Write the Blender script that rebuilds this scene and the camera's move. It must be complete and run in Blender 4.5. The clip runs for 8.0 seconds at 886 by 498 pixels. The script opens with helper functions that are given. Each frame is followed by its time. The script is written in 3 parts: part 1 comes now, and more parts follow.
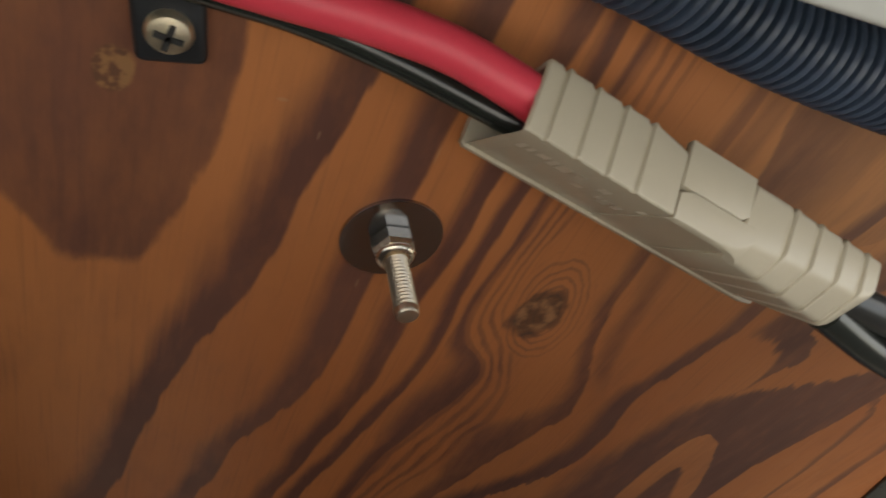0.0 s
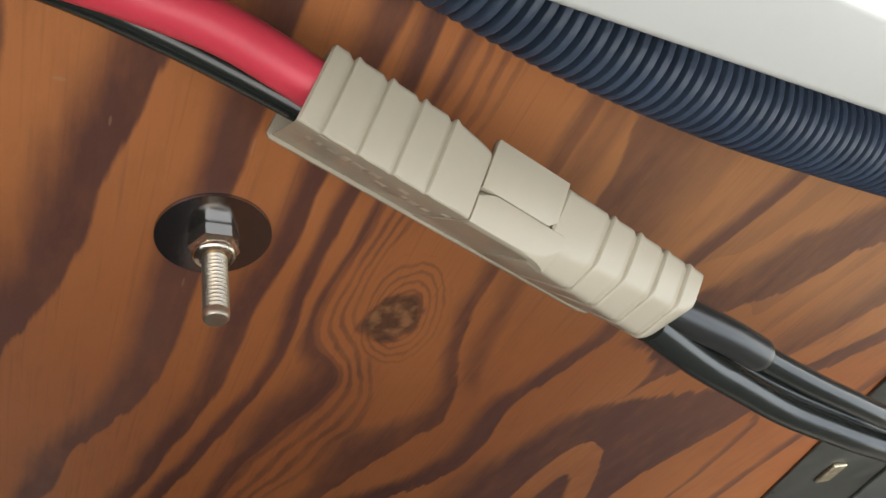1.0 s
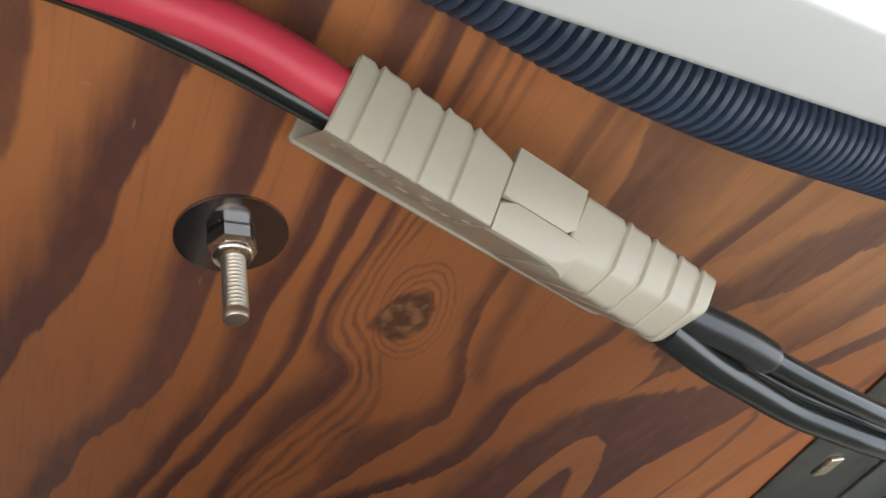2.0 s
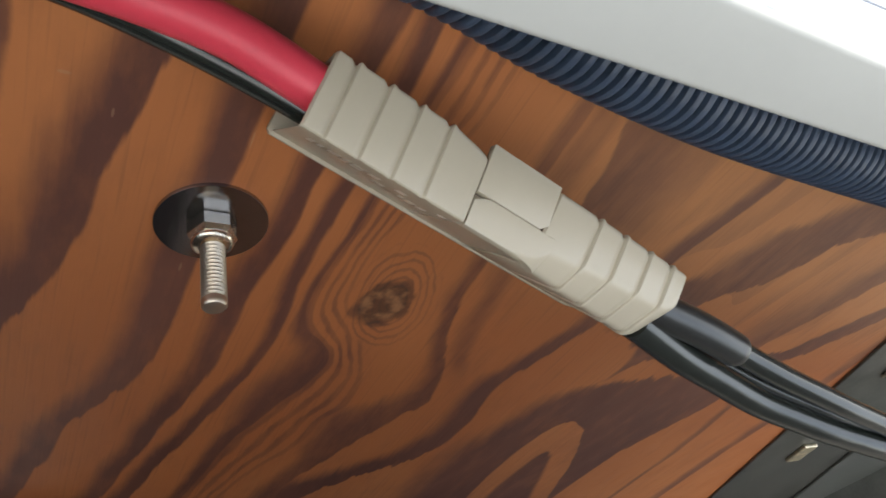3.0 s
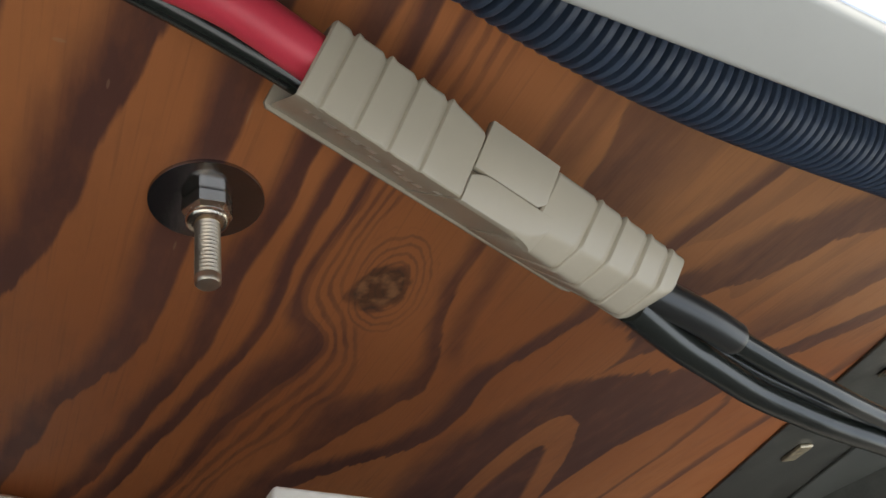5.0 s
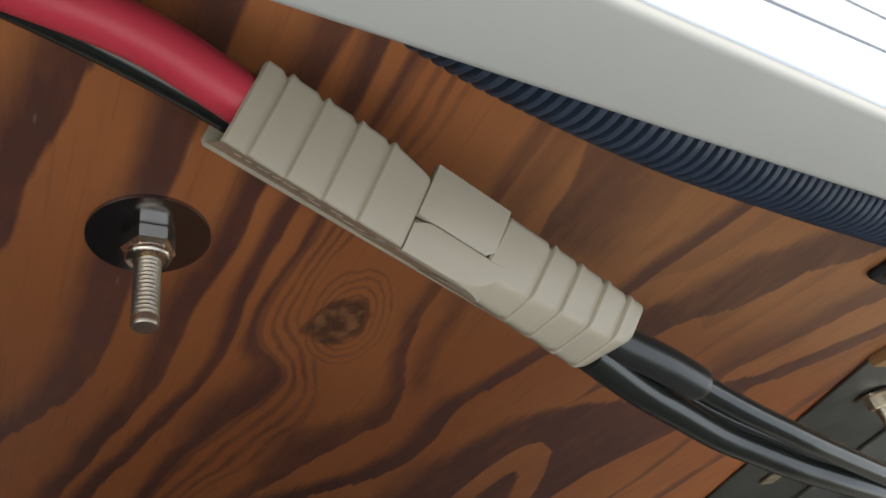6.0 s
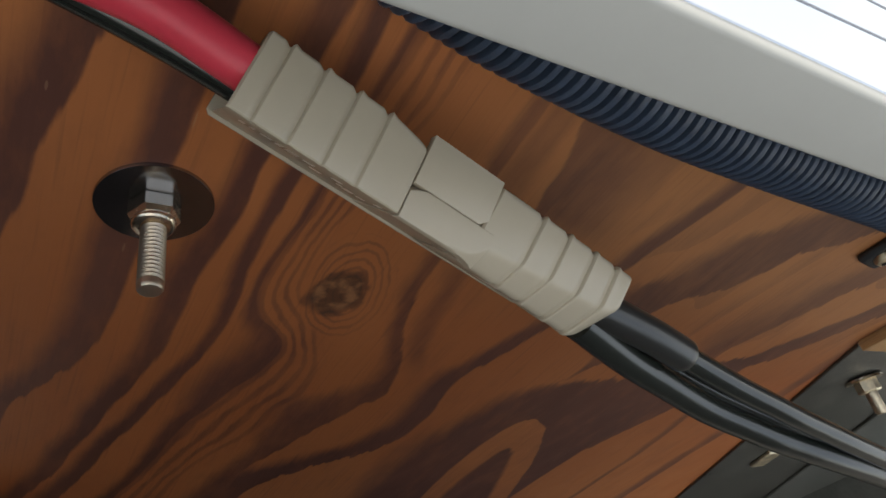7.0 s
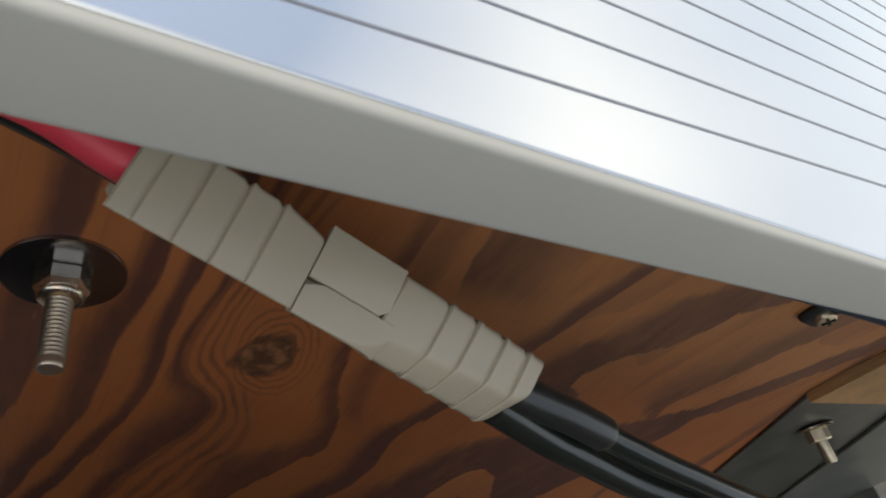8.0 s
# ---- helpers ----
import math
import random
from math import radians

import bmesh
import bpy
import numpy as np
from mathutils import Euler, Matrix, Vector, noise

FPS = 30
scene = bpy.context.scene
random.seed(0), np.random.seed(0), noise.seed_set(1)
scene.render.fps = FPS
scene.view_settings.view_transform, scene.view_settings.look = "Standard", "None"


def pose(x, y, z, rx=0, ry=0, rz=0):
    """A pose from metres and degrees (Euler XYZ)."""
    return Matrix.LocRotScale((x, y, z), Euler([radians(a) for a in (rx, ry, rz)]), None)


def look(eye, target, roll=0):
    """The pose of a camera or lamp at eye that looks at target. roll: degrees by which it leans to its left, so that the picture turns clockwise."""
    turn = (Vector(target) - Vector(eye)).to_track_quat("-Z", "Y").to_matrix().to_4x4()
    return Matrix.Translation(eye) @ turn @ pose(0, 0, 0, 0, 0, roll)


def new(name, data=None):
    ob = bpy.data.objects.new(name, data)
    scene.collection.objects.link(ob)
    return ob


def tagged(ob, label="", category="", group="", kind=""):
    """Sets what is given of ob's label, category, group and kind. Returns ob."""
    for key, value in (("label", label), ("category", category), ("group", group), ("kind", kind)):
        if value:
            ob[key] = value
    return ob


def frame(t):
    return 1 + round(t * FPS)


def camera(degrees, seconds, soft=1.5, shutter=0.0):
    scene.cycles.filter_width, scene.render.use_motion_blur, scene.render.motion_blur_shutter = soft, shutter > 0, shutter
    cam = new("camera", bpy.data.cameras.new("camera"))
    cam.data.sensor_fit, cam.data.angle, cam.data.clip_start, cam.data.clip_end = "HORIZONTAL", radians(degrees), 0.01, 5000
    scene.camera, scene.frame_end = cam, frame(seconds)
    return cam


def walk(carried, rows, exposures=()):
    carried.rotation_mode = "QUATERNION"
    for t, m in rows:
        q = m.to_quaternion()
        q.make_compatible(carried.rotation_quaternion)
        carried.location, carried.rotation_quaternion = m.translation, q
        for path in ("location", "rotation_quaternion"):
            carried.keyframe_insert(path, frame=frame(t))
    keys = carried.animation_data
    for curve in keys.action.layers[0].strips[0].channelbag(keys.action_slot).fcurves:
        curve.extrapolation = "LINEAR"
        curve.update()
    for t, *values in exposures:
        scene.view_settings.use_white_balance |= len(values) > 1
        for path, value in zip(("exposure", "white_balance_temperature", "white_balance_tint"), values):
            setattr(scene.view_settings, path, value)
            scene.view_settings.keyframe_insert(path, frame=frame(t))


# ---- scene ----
cam = camera(64.3, 8.0, soft=1.55, shutter=0.35)
PATH = [
    (0, (-0.068, -0.144, 0.142), (0.709, 1.154, -1.165), 27.4),
    (0.5, (-0.046, -0.144, 0.149), (0.807, 1.132, -1.133), 30.0),
    (1, (-0.032, -0.143, 0.148), (0.871, 1.123, -1.11), 31.8),
    (1.5, (-0.034, -0.141, 0.152), (0.88, 1.102, -1.12), 32.7),
    (1.7, (-0.036, -0.141, 0.15), (0.878, 1.104, -1.121), 32.7),
    (2.8, (-0.04, -0.14, 0.152), (0.896, 1.059, -1.147), 34.4),
    (3, (-0.037, -0.141, 0.155), (0.911, 1.051, -1.142), 35.1),
    (3.5, (-0.034, -0.141, 0.159), (0.919, 1.044, -1.14), 35.6),
    (4, (-0.035, -0.146, 0.155), (0.905, 1.027, -1.165), 36.0),
    (5.3, (-0.035, -0.142, 0.151), (0.915, 1.054, -1.14), 36.2),
    (5.5, (-0.035, -0.139, 0.152), (0.907, 1.056, -1.146), 36.2),
    (6, (-0.024, -0.134, 0.156), (0.95, 1.062, -1.116), 37.0),
    (6.5, (-0.024, -0.135, 0.157), (0.949, 1.055, -1.122), 37.4),
    (7, (-0.025, -0.141, 0.158), (0.951, 1.027, -1.14), 38.4),
    (7.5, (-0.022, -0.135, 0.163), (0.964, 1.052, -1.11), 39.0),
    (8, (-0.011, -0.13, 0.174), (1.0, 1.066, -1.07), 39.4),
]
EXPOSURES = [(0.0, 1.28, 7800, 10), (0.5, 1.64, 7450, 10), (1.0, 1.88, 7100, 10), (1.5, 1.86, 6900, 10), (3.0, 1.66, 6800, 10), (3.5, 1.55, 6800, 10), (4.0, 1.30, 6850, 10),
             (5.5, 1.12, 6950, 10), (6.0, 1.08, 6950, 10), (6.5, 0.96, 6950, 10), (7.0, 0.84, 6950, 10), (7.5, 0.68, 6950, 10), (8.0, 0.42, 7000, 10)]
walk(cam, [(t, look(eye, target, roll)) for t, eye, target, roll in PATH], EXPOSURES)

# ---- world, sun ----
SUN_ELEVATION, SUN_ROTATION = radians(55), radians(-65)
world = bpy.data.worlds.new("world")
scene.world = world
world.use_nodes = True
wn, wl = world.node_tree.nodes, world.node_tree.links
background = wn["Background"]
sky = wn.new("ShaderNodeTexSky")
sky.sky_type, sky.sun_disc = "NISHITA", False
sky.sun_elevation, sky.sun_rotation = SUN_ELEVATION, SUN_ROTATION
sky.ozone_density, sky.dust_density, sky.air_density = 1.4, 0.8, 1.1
sky_coord = wn.new("ShaderNodeTexCoord")
cloud_noise = wn.new("ShaderNodeTexNoise")
cloud_noise.inputs["Scale"].default_value = 0.9
cloud_noise.inputs["Detail"].default_value = 2.5
cloud_noise.inputs["Roughness"].default_value = 0.55
cloud_ramp = wn.new("ShaderNodeValToRGB")
cloud_ramp.color_ramp.elements[0].position, cloud_ramp.color_ramp.elements[1].position = 0.40, 0.66
cloud_ramp.color_ramp.elements[0].color = (0.22, 0.22, 0.22, 1)
cloud_mix = wn.new("ShaderNodeMix")
cloud_mix.data_type = "RGBA"
cloud_mix.inputs["B"].default_value = (6.9, 7.1, 7.2, 1)
cloud_turn = wn.new("ShaderNodeVectorRotate")
cloud_turn.rotation_type = "AXIS_ANGLE"
cloud_turn.inputs["Axis"].default_value, cloud_turn.inputs["Angle"].default_value = (0.49, 0.60, 0.63), math.pi
wl.new(sky_coord.outputs["Generated"], cloud_turn.inputs["Vector"])
wl.new(cloud_turn.outputs["Vector"], cloud_noise.inputs["Vector"])
wl.new(cloud_noise.outputs["Fac"], cloud_ramp.inputs["Fac"])
wl.new(cloud_ramp.outputs["Color"], cloud_mix.inputs["Factor"])
wl.new(sky.outputs["Color"], cloud_mix.inputs["A"])
wl.new(cloud_mix.outputs["Result"], background.inputs["Color"])
background.inputs["Strength"].default_value = 0.135
sun = new("sun", bpy.data.lights.new("sun", "SUN"))
sun.data.energy, sun.data.angle, sun.data.color = 1.2, radians(14), (1.0, 0.94, 0.83)
sun.matrix_world = look((math.cos(SUN_ELEVATION) * math.sin(SUN_ROTATION), math.cos(SUN_ELEVATION) * math.cos(SUN_ROTATION), math.sin(SUN_ELEVATION)), (0, 0, 0))


# ---- materials ----
def material(name, colour, rough, metal=0.0, spec=0.5, vary=0.12, scale=60.0, bump=0.05, stretch=(1, 1, 1), coat=0.0, patchy=1.0):
    """A surface with variation at two scales, in colour, roughness and relief."""
    m = bpy.data.materials.new(name)
    m.use_nodes = True
    n, l = m.node_tree.nodes, m.node_tree.links
    b = n["Principled BSDF"]
    tc, mp = n.new("ShaderNodeTexCoord"), n.new("ShaderNodeMapping")
    mp.inputs["Scale"].default_value = stretch
    l.new(tc.outputs["Object"], mp.inputs["Vector"])
    big, small = n.new("ShaderNodeTexNoise"), n.new("ShaderNodeTexNoise")
    big.inputs["Scale"].default_value, big.inputs["Detail"].default_value = scale, 4
    small.inputs["Scale"].default_value, small.inputs["Detail"].default_value = scale * 14, 3
    for t in (big, small):
        l.new(mp.outputs["Vector"], t.inputs["Vector"])
    add = n.new("ShaderNodeMath")
    add.operation = "MULTIPLY_ADD"
    l.new(small.outputs["Fac"], add.inputs[0])
    add.inputs[1].default_value = 0.35
    l.new(big.outputs["Fac"], add.inputs[2])
    ramp = n.new("ShaderNodeValToRGB")
    lo, hi = [c * (1 - vary) for c in colour], [min(1, c * (1 + vary)) for c in colour]
    ramp.color_ramp.elements[0].position, ramp.color_ramp.elements[1].position = 0.45, 0.9
    ramp.color_ramp.elements[0].color, ramp.color_ramp.elements[1].color = (*lo, 1), (*hi, 1)
    l.new(add.outputs[0], ramp.inputs["Fac"])
    l.new(ramp.outputs["Color"], b.inputs["Base Color"])
    rr = n.new("ShaderNodeMapRange")
    rr.inputs["From Min"].default_value, rr.inputs["From Max"].default_value = 0.4, 0.95
    rr.inputs["To Min"].default_value, rr.inputs["To Max"].default_value = rough * (1 - 0.15 * patchy), min(1, rough * (1 + 0.2 * patchy))
    l.new(add.outputs[0], rr.inputs["Value"])
    l.new(rr.outputs["Result"], b.inputs["Roughness"])
    b.inputs["Metallic"].default_value = metal
    b.inputs["Specular IOR Level"].default_value = spec
    b.inputs["Coat Weight"].default_value = coat
    b.inputs["Coat Roughness"].default_value = 0.15
    if bump:
        bp = n.new("ShaderNodeBump")
        bp.inputs["Strength"].default_value, bp.inputs["Distance"].default_value = bump, 0.0006
        l.new(small.outputs["Fac"], bp.inputs["Height"])
        l.new(bp.outputs["Normal"], b.inputs["Normal"])
    return m


def plywood_material():
    """Vertical-grained fir ply under clear varnish: dark late-wood bands that fan out downwards, and a knot."""
    m = bpy.data.materials.new("varnished_fir_plywood")
    m.use_nodes = True
    n, l = m.node_tree.nodes, m.node_tree.links
    b = n["Principled BSDF"]

    def put(socket, v):
        if isinstance(v, (int, float)):
            socket.default_value = v
        else:
            l.new(v, socket)

    def op(kind, a, c=0.0, d=0.0):
        q = n.new("ShaderNodeMath")
        q.operation = kind
        for i, v in enumerate((a, c, d)):
            put(q.inputs[i], v)
        return q.outputs[0]

    def noise_at(sx, sz, scale, detail=3.0, off=0.0, rough=0.5):
        mp = n.new("ShaderNodeMapping")
        mp.inputs["Scale"].default_value, mp.inputs["Location"].default_value = (sx, 1, sz), (off, off, off)
        l.new(tc.outputs["Object"], mp.inputs["Vector"])
        t = n.new("ShaderNodeTexNoise")
        t.inputs["Scale"].default_value, t.inputs["Detail"].default_value, t.inputs["Roughness"].default_value = scale, detail, rough
        l.new(mp.outputs["Vector"], t.inputs["Vector"])
        return op("SUBTRACT", t.outputs["Fac"], 0.5)

    def blob(cx, cz, rx, rz):
        """1 in the middle of an ellipse, falling softly to 0."""
        a = op("POWER", op("ABSOLUTE", op("DIVIDE", op("SUBTRACT", X, cx), rx)), 2.0)
        c = op("POWER", op("ABSOLUTE", op("DIVIDE", op("SUBTRACT", Z, cz), rz)), 2.0)
        return op("EXPONENT", op("MULTIPLY", op("ADD", a, c), -1.0))

    def step(v, lo, hi):
        r = n.new("ShaderNodeMapRange")
        r.interpolation_type = "SMOOTHSTEP"
        put(r.inputs["Value"], v)
        r.inputs["From Min"].default_value, r.inputs["From Max"].default_value = lo, hi
        return r.outputs["Result"]

    def blend(f, a, c, kind="MIX"):
        q = n.new("ShaderNodeMix")
        q.data_type, q.blend_type = "RGBA", kind
        put(q.inputs["Factor"], f)
        for key, v in (("A", a), ("B", c)):
            if isinstance(v, tuple):
                q.inputs[key].default_value = (*v, 1)
            else:
                l.new(v, q.inputs[key])
        return q.outputs["Result"]

    tc = n.new("ShaderNodeTexCoord")
    sep = n.new("ShaderNodeSeparateXYZ")
    l.new(tc.outputs["Object"], sep.inputs["Vector"])
    X, Z = sep.outputs["X"], sep.outputs["Z"]
    wob = noise_at(1, 0.35, 22, 3)
    wob2 = noise_at(1, 0.4, 70, 5, 3.1, 0.6)
    # oblique edges of the rings are torn along the fibres
    torn = noise_at(1, 0.06, 190, 3, 4.4, 0.6)
    ZS = op("MULTIPLY_ADD", wob, 0.006, Z)
    ZW = op("MULTIPLY_ADD", torn, 0.022, ZS)
    XW = op("MULTIPLY_ADD", wob, 0.0050, op("MULTIPLY_ADD", wob2, 0.0040, X))

    def course(*points, along=None):
        """A smooth line up the sheet, from (z, value) pairs in rising order."""
        r = n.new("ShaderNodeValToRGB")
        r.color_ramp.interpolation = "CARDINAL"
        for i, (z, v) in enumerate(points):
            k = r.color_ramp.elements[i] if i < 2 else r.color_ramp.elements.new((z + 0.27) / 0.38)
            k.position, k.color = (z + 0.27) / 0.38, (v + 0.12, v + 0.12, v + 0.12, 1)
        l.new(op("DIVIDE", op("ADD", along or ZW, 0.27), 0.38), r.inputs["Fac"])
        return op("SUBTRACT", r.outputs["Color"], 0.12)

    def ring(edge, width, depth=1.0, sharp=0.0009, full=0.4, loose=1.1):
        """Late wood that darkens towards a crisp edge; a negative width fades the other way."""
        t = op("SUBTRACT", edge, XW)
        if isinstance(width, (int, float)):
            if width < 0:
                t, width = op("MULTIPLY", t, -1.0), -width
        rel = op("DIVIDE", t, op("MULTIPLY_ADD", wob, op("MULTIPLY", width, loose), width))
        body = op("MULTIPLY", step(t, -sharp, sharp), step(rel, 1.2, full))
        return op("MULTIPLY", body, op("MULTIPLY_ADD", wob2, 0.5, depth))

    edge_a = course((-0.25, -0.086), (-0.16, -0.070), (-0.115, -0.062), (-0.084, -0.055), (-0.054, -0.047), (-0.035, -0.039), (-0.013, -0.033), (0.012, -0.030), (0.030, -0.026), (0.05, -0.021), (0.10, -0.016))
    edge_b = course((-0.25, -0.053), (-0.17, -0.035), (-0.126, -0.0255), (-0.102, -0.0125), (-0.08, -0.0045), (-0.058, -0.001), (-0.02, 0.0), (0.02, 0.0015), (0.047, 0.003), (0.10, 0.006))
    edge_c = course((-0.25, -0.020), (-0.20, -0.007), (-0.157, 0.002), (-0.12, 0.0095), (-0.088, 0.0165), (-0.06, 0.0195), (-0.04, 0.0193), (-0.018, 0.0212), (0.0, 0.0235), (0.027, 0.024), (0.064, 0.0258), (0.10, 0.029))
    edge_d = course((-0.25, -0.006), (-0.20, 0.006), (-0.16, 0.014), (-0.12, 0.024), (-0.09, 0.031), (-0.065, 0.0355), (-0.042, 0.0355), (-0.02, 0.0335), (0.01, 0.035), (0.056, 0.037), (0.10, 0.036))
    edge_e = course((-0.25, 0.020), (-0.205, 0.030), (-0.136, 0.041), (-0.104, 0.052), (-0.080, 0.060), (-0.063, 0.0575), (-0.054, 0.0490), (-0.042, 0.0425), (-0.022, 0.0402), (0.003, 0.0430), (0.05, 0.0440), (0.10, 0.045), along=ZS)
    edge_k = course((-0.25, 0.032), (-0.166, 0.048), (-0.119, 0.061), (-0.089, 0.0690), (-0.062, 0.0640), (-0.040, 0.0500), (-0.017, 0.0460), (0.01, 0.0490), (0.05, 0.0520), (0.10, 0.053), along=ZS)
    edge_f = course((-0.25, 0.085), (-0.212, 0.094), (-0.190, 0.112), (-0.163, 0.143), (-0.130, 0.153), (-0.089, 0.149), (-0.073, 0.154), (-0.038, 0.166), (0.0, 0.172), (0.10, 0.19))
    edge_s = course((-0.13, 0.20), (-0.078, 0.208), (-0.066, 0.214), (-0.048, 0.224), (-0.034, 0.212), (-0.019, 0.207), (0.0, 0.222), (0.008, 0.234), (0.025, 0.241), (0.043, 0.256), (0.10, 0.31))
    edge_g = course((-0.25, 0.280), (-0.178, 0.283), (-0.153, 0.287), (-0.115, 0.301), (-0.073, 0.312), (-0.04, 0.325), (0.10, 0.40))
    figure = [
        ring(edge_a, 0.0175), ring(edge_b, 0.0145), ring(edge_c, 0.0110), ring(edge_f, course((-0.25, 0.03), (-0.17, 0.034), (-0.13, 0.020), (-0.08, 0.017), (-0.04, 0.012), (0.1, 0.012))),
        ring(edge_d, course((-0.25, 0.011), (-0.1, 0.008), (-0.04, 0.007), (0.10, 0.0085))),
        ring(edge_e, course((-0.25, 0.010), (-0.13, 0.010), (-0.095, 0.021), (-0.072, 0.018), (-0.056, 0.010), (-0.04, 0.0035), (0.10, 0.0035)), 0.95),
        ring(edge_g, course((-0.25, 0.105), (-0.12, 0.115), (-0.085, 0.10), (-0.066, 0.045), (-0.04, 0.018), (0.10, 0.02)), 1.0, full=0.95, loose=0.35),
        op("MULTIPLY", ring(edge_s, course((-0.13, 0.003), (-0.068, 0.004), (-0.050, 0.020), (-0.036, 0.034), (-0.02, 0.026), (0.0, 0.036), (0.10, 0.045)), 0.9, full=0.8, loose=0.5), step(Z, -0.085, -0.066)),
        ring(course((-0.25, 0.07), (-0.18, 0.084), (-0.14, 0.101), (-0.113, 0.1130), (-0.098, 0.1190), (-0.038, 0.0985), (0.0, 0.094), (0.10, 0.09)), course((-0.25, 0.012), (-0.16, 0.020), (-0.115, 0.040), (-0.092, 0.014), (-0.03, 0.008), (0.10, 0.006)), 0.8),
        op("MULTIPLY", ring(course((-0.13, 0.135), (-0.098, 0.133), (-0.063, 0.119), (-0.014, 0.1095), (0.10, 0.100)), 0.013, 0.5, 0.003), step(Z, -0.10, -0.06)),
        op("MULTIPLY", ring(course((0.0, 0.122), (0.033, 0.112), (0.052, 0.110), (0.067, 0.105), (0.10, 0.100)), -0.040, 0.8), step(Z, 0.012, 0.030)),
        ring(course((-0.25, 0.34), (-0.10, 0.325), (-0.05, 0.285), (-0.017, 0.290), (0.004, 0.299), (0.024, 0.308), (0.10, 0.34)), course((-0.25, 0.006), (-0.06, 0.010), (-0.02, 0.028), (0.10, 0.03)), 0.75),
        ring(course((-0.25, 0.394), (-0.17, 0.385), (-0.10, 0.381), (0.0, 0.372), (0.10, 0.36)), 0.011, 0.8),
    ]
    dark = figure[0]
    for other in figure[1:]:
        dark = op("MAXIMUM", dark, other)
    # pale loop of the cathedral grain inside the broad dark figure
    depth = op("SUBTRACT", -0.122, op("MULTIPLY_ADD", torn, 0.010, ZS))
    mid = op("ABSOLUTE", op("SUBTRACT", XW, op("MULTIPLY_ADD", depth, 0.20, 0.2185)))
    outer = op("MULTIPLY_ADD", op("POWER", op("MAXIMUM", depth, 0.00001), 0.38), 0.085, -0.0022)
    inner = op("MULTIPLY_ADD", op("POWER", op("MAXIMUM", op("SUBTRACT", depth, 0.037), 0.0), 0.5), 0.072, -0.001)
    pale = op("MULTIPLY", step(op("SUBTRACT", mid, outer), 0.0008, -0.0010), op("SUBTRACT", 1.0, step(op("SUBTRACT", mid, inner), 0.002, -0.003)))
    dark = op("MULTIPLY", dark, op("MULTIPLY_ADD", pale, -0.88, 1.0))
    # the broad dark tongue by the clamp
    tongue = step(op("ADD", blob(-0.081, 0.062, 0.030, 0.088), op("MULTIPLY", wob2, 0.2)), 0.36, 0.42)
    dark = op("MAXIMUM", dark, op("MULTIPLY", tongue, 0.8))
    # faint far rings in the tan wood
    field = op("ADD", op("MULTIPLY", noise_at(1, 0.3, 12, 2, 7.7), 4.6), op("MULTIPLY", op("MULTIPLY_ADD", Z, -0.5, X), 26.0))
    contour = step(op("FRACT", field), 0.32, 0.85)
    away = op("MULTIPLY", step(X, 0.13, 0.2), step(Z, -0.06, 0.0))
    dark = op("MAXIMUM", dark, op("MULTIPLY", op("MULTIPLY", contour, away), 0.28))
    # bundle of fine late-wood lines squeezed past the knot and fanning out below it
    across = op("DIVIDE", op("SUBTRACT", XW, edge_e), op("SUBTRACT", edge_k, edge_e))
    bundle = op("MULTIPLY", step(across, -0.5, 0.15), step(across, 2.7, 1.5))
    fine = op("SINE", op("MULTIPLY_ADD", across, 10.5, op("MULTIPLY", wob2, 2.5)))
    fine = op("MULTIPLY", step(fine, -0.5, 0.9), op("MULTIPLY_ADD", wob2, 0.9, 0.54))
    u = op("MULTIPLY_ADD", wob, 0.016, X)
    hair = op("SINE", op("ADD", op("MULTIPLY", u, 1250.0), op("MULTIPLY", noise_at(1, 0.25, 40, 2, 5.0), 9.0)))
    hair = op("MULTIPLY", step(hair, 0.2, 0.95), op("MULTIPLY", step(noise_at(1, 0.3, 17, 2, 1.7), 0.08, 0.2), 0.08))
    # rings round the knot
    kr = op("SQRT", op("ADD", op("POWER", op("ABSOLUTE", op("DIVIDE", op("SUBTRACT", X, op("MULTIPLY_ADD", Z, -0.16, 0.0660)), 0.48)), 2.0), op("POWER", op("ABSOLUTE", op("ADD", Z, op("MULTIPLY_ADD", wob, 0.004, 0.0300))), 2.0)))
    kr = op("MULTIPLY_ADD", wob, 0.014, op("MULTIPLY_ADD", wob2, 0.008, kr))
    rings = op("MULTIPLY", step(op("SINE", op("MULTIPLY_ADD", kr, 1300.0, op("MULTIPLY", wob2, 3.0))), -0.2, 1.0), op("MULTIPLY_ADD", step(wob, -0.1, 0.12), 0.35, 0.22))
    ring_zone = op("MULTIPLY", step(op("MULTIPLY_ADD", wob2, 0.02, kr), 0.037, 0.029), 1.0)
    lines = op("ADD", op("MULTIPLY", rings, ring_zone), op("MULTIPLY", op("MULTIPLY_ADD", fine, bundle, hair), op("SUBTRACT", 1.0, ring_zone)))
    dark = op("MULTIPLY", dark, op("SUBTRACT", 1.0, op("MULTIPLY", ring_zone, 0.9)))
    dark = op("MINIMUM", op("MAXIMUM", op("ADD", dark, lines), 0.0), 1.0)
    fibre = noise_at(1, 0.03, 700, 2, 2.2)
    mottle = noise_at(1, 0.3, 120, 5, 6.6, 0.65)
    dark = op("MINIMUM", op("MAXIMUM", op("MULTIPLY_ADD", mottle, 0.7, op("MULTIPLY_ADD", noise_at(1, 0.45, 34, 4, 11.3, 0.6), 0.55, dark)), 0.0), 1.0)
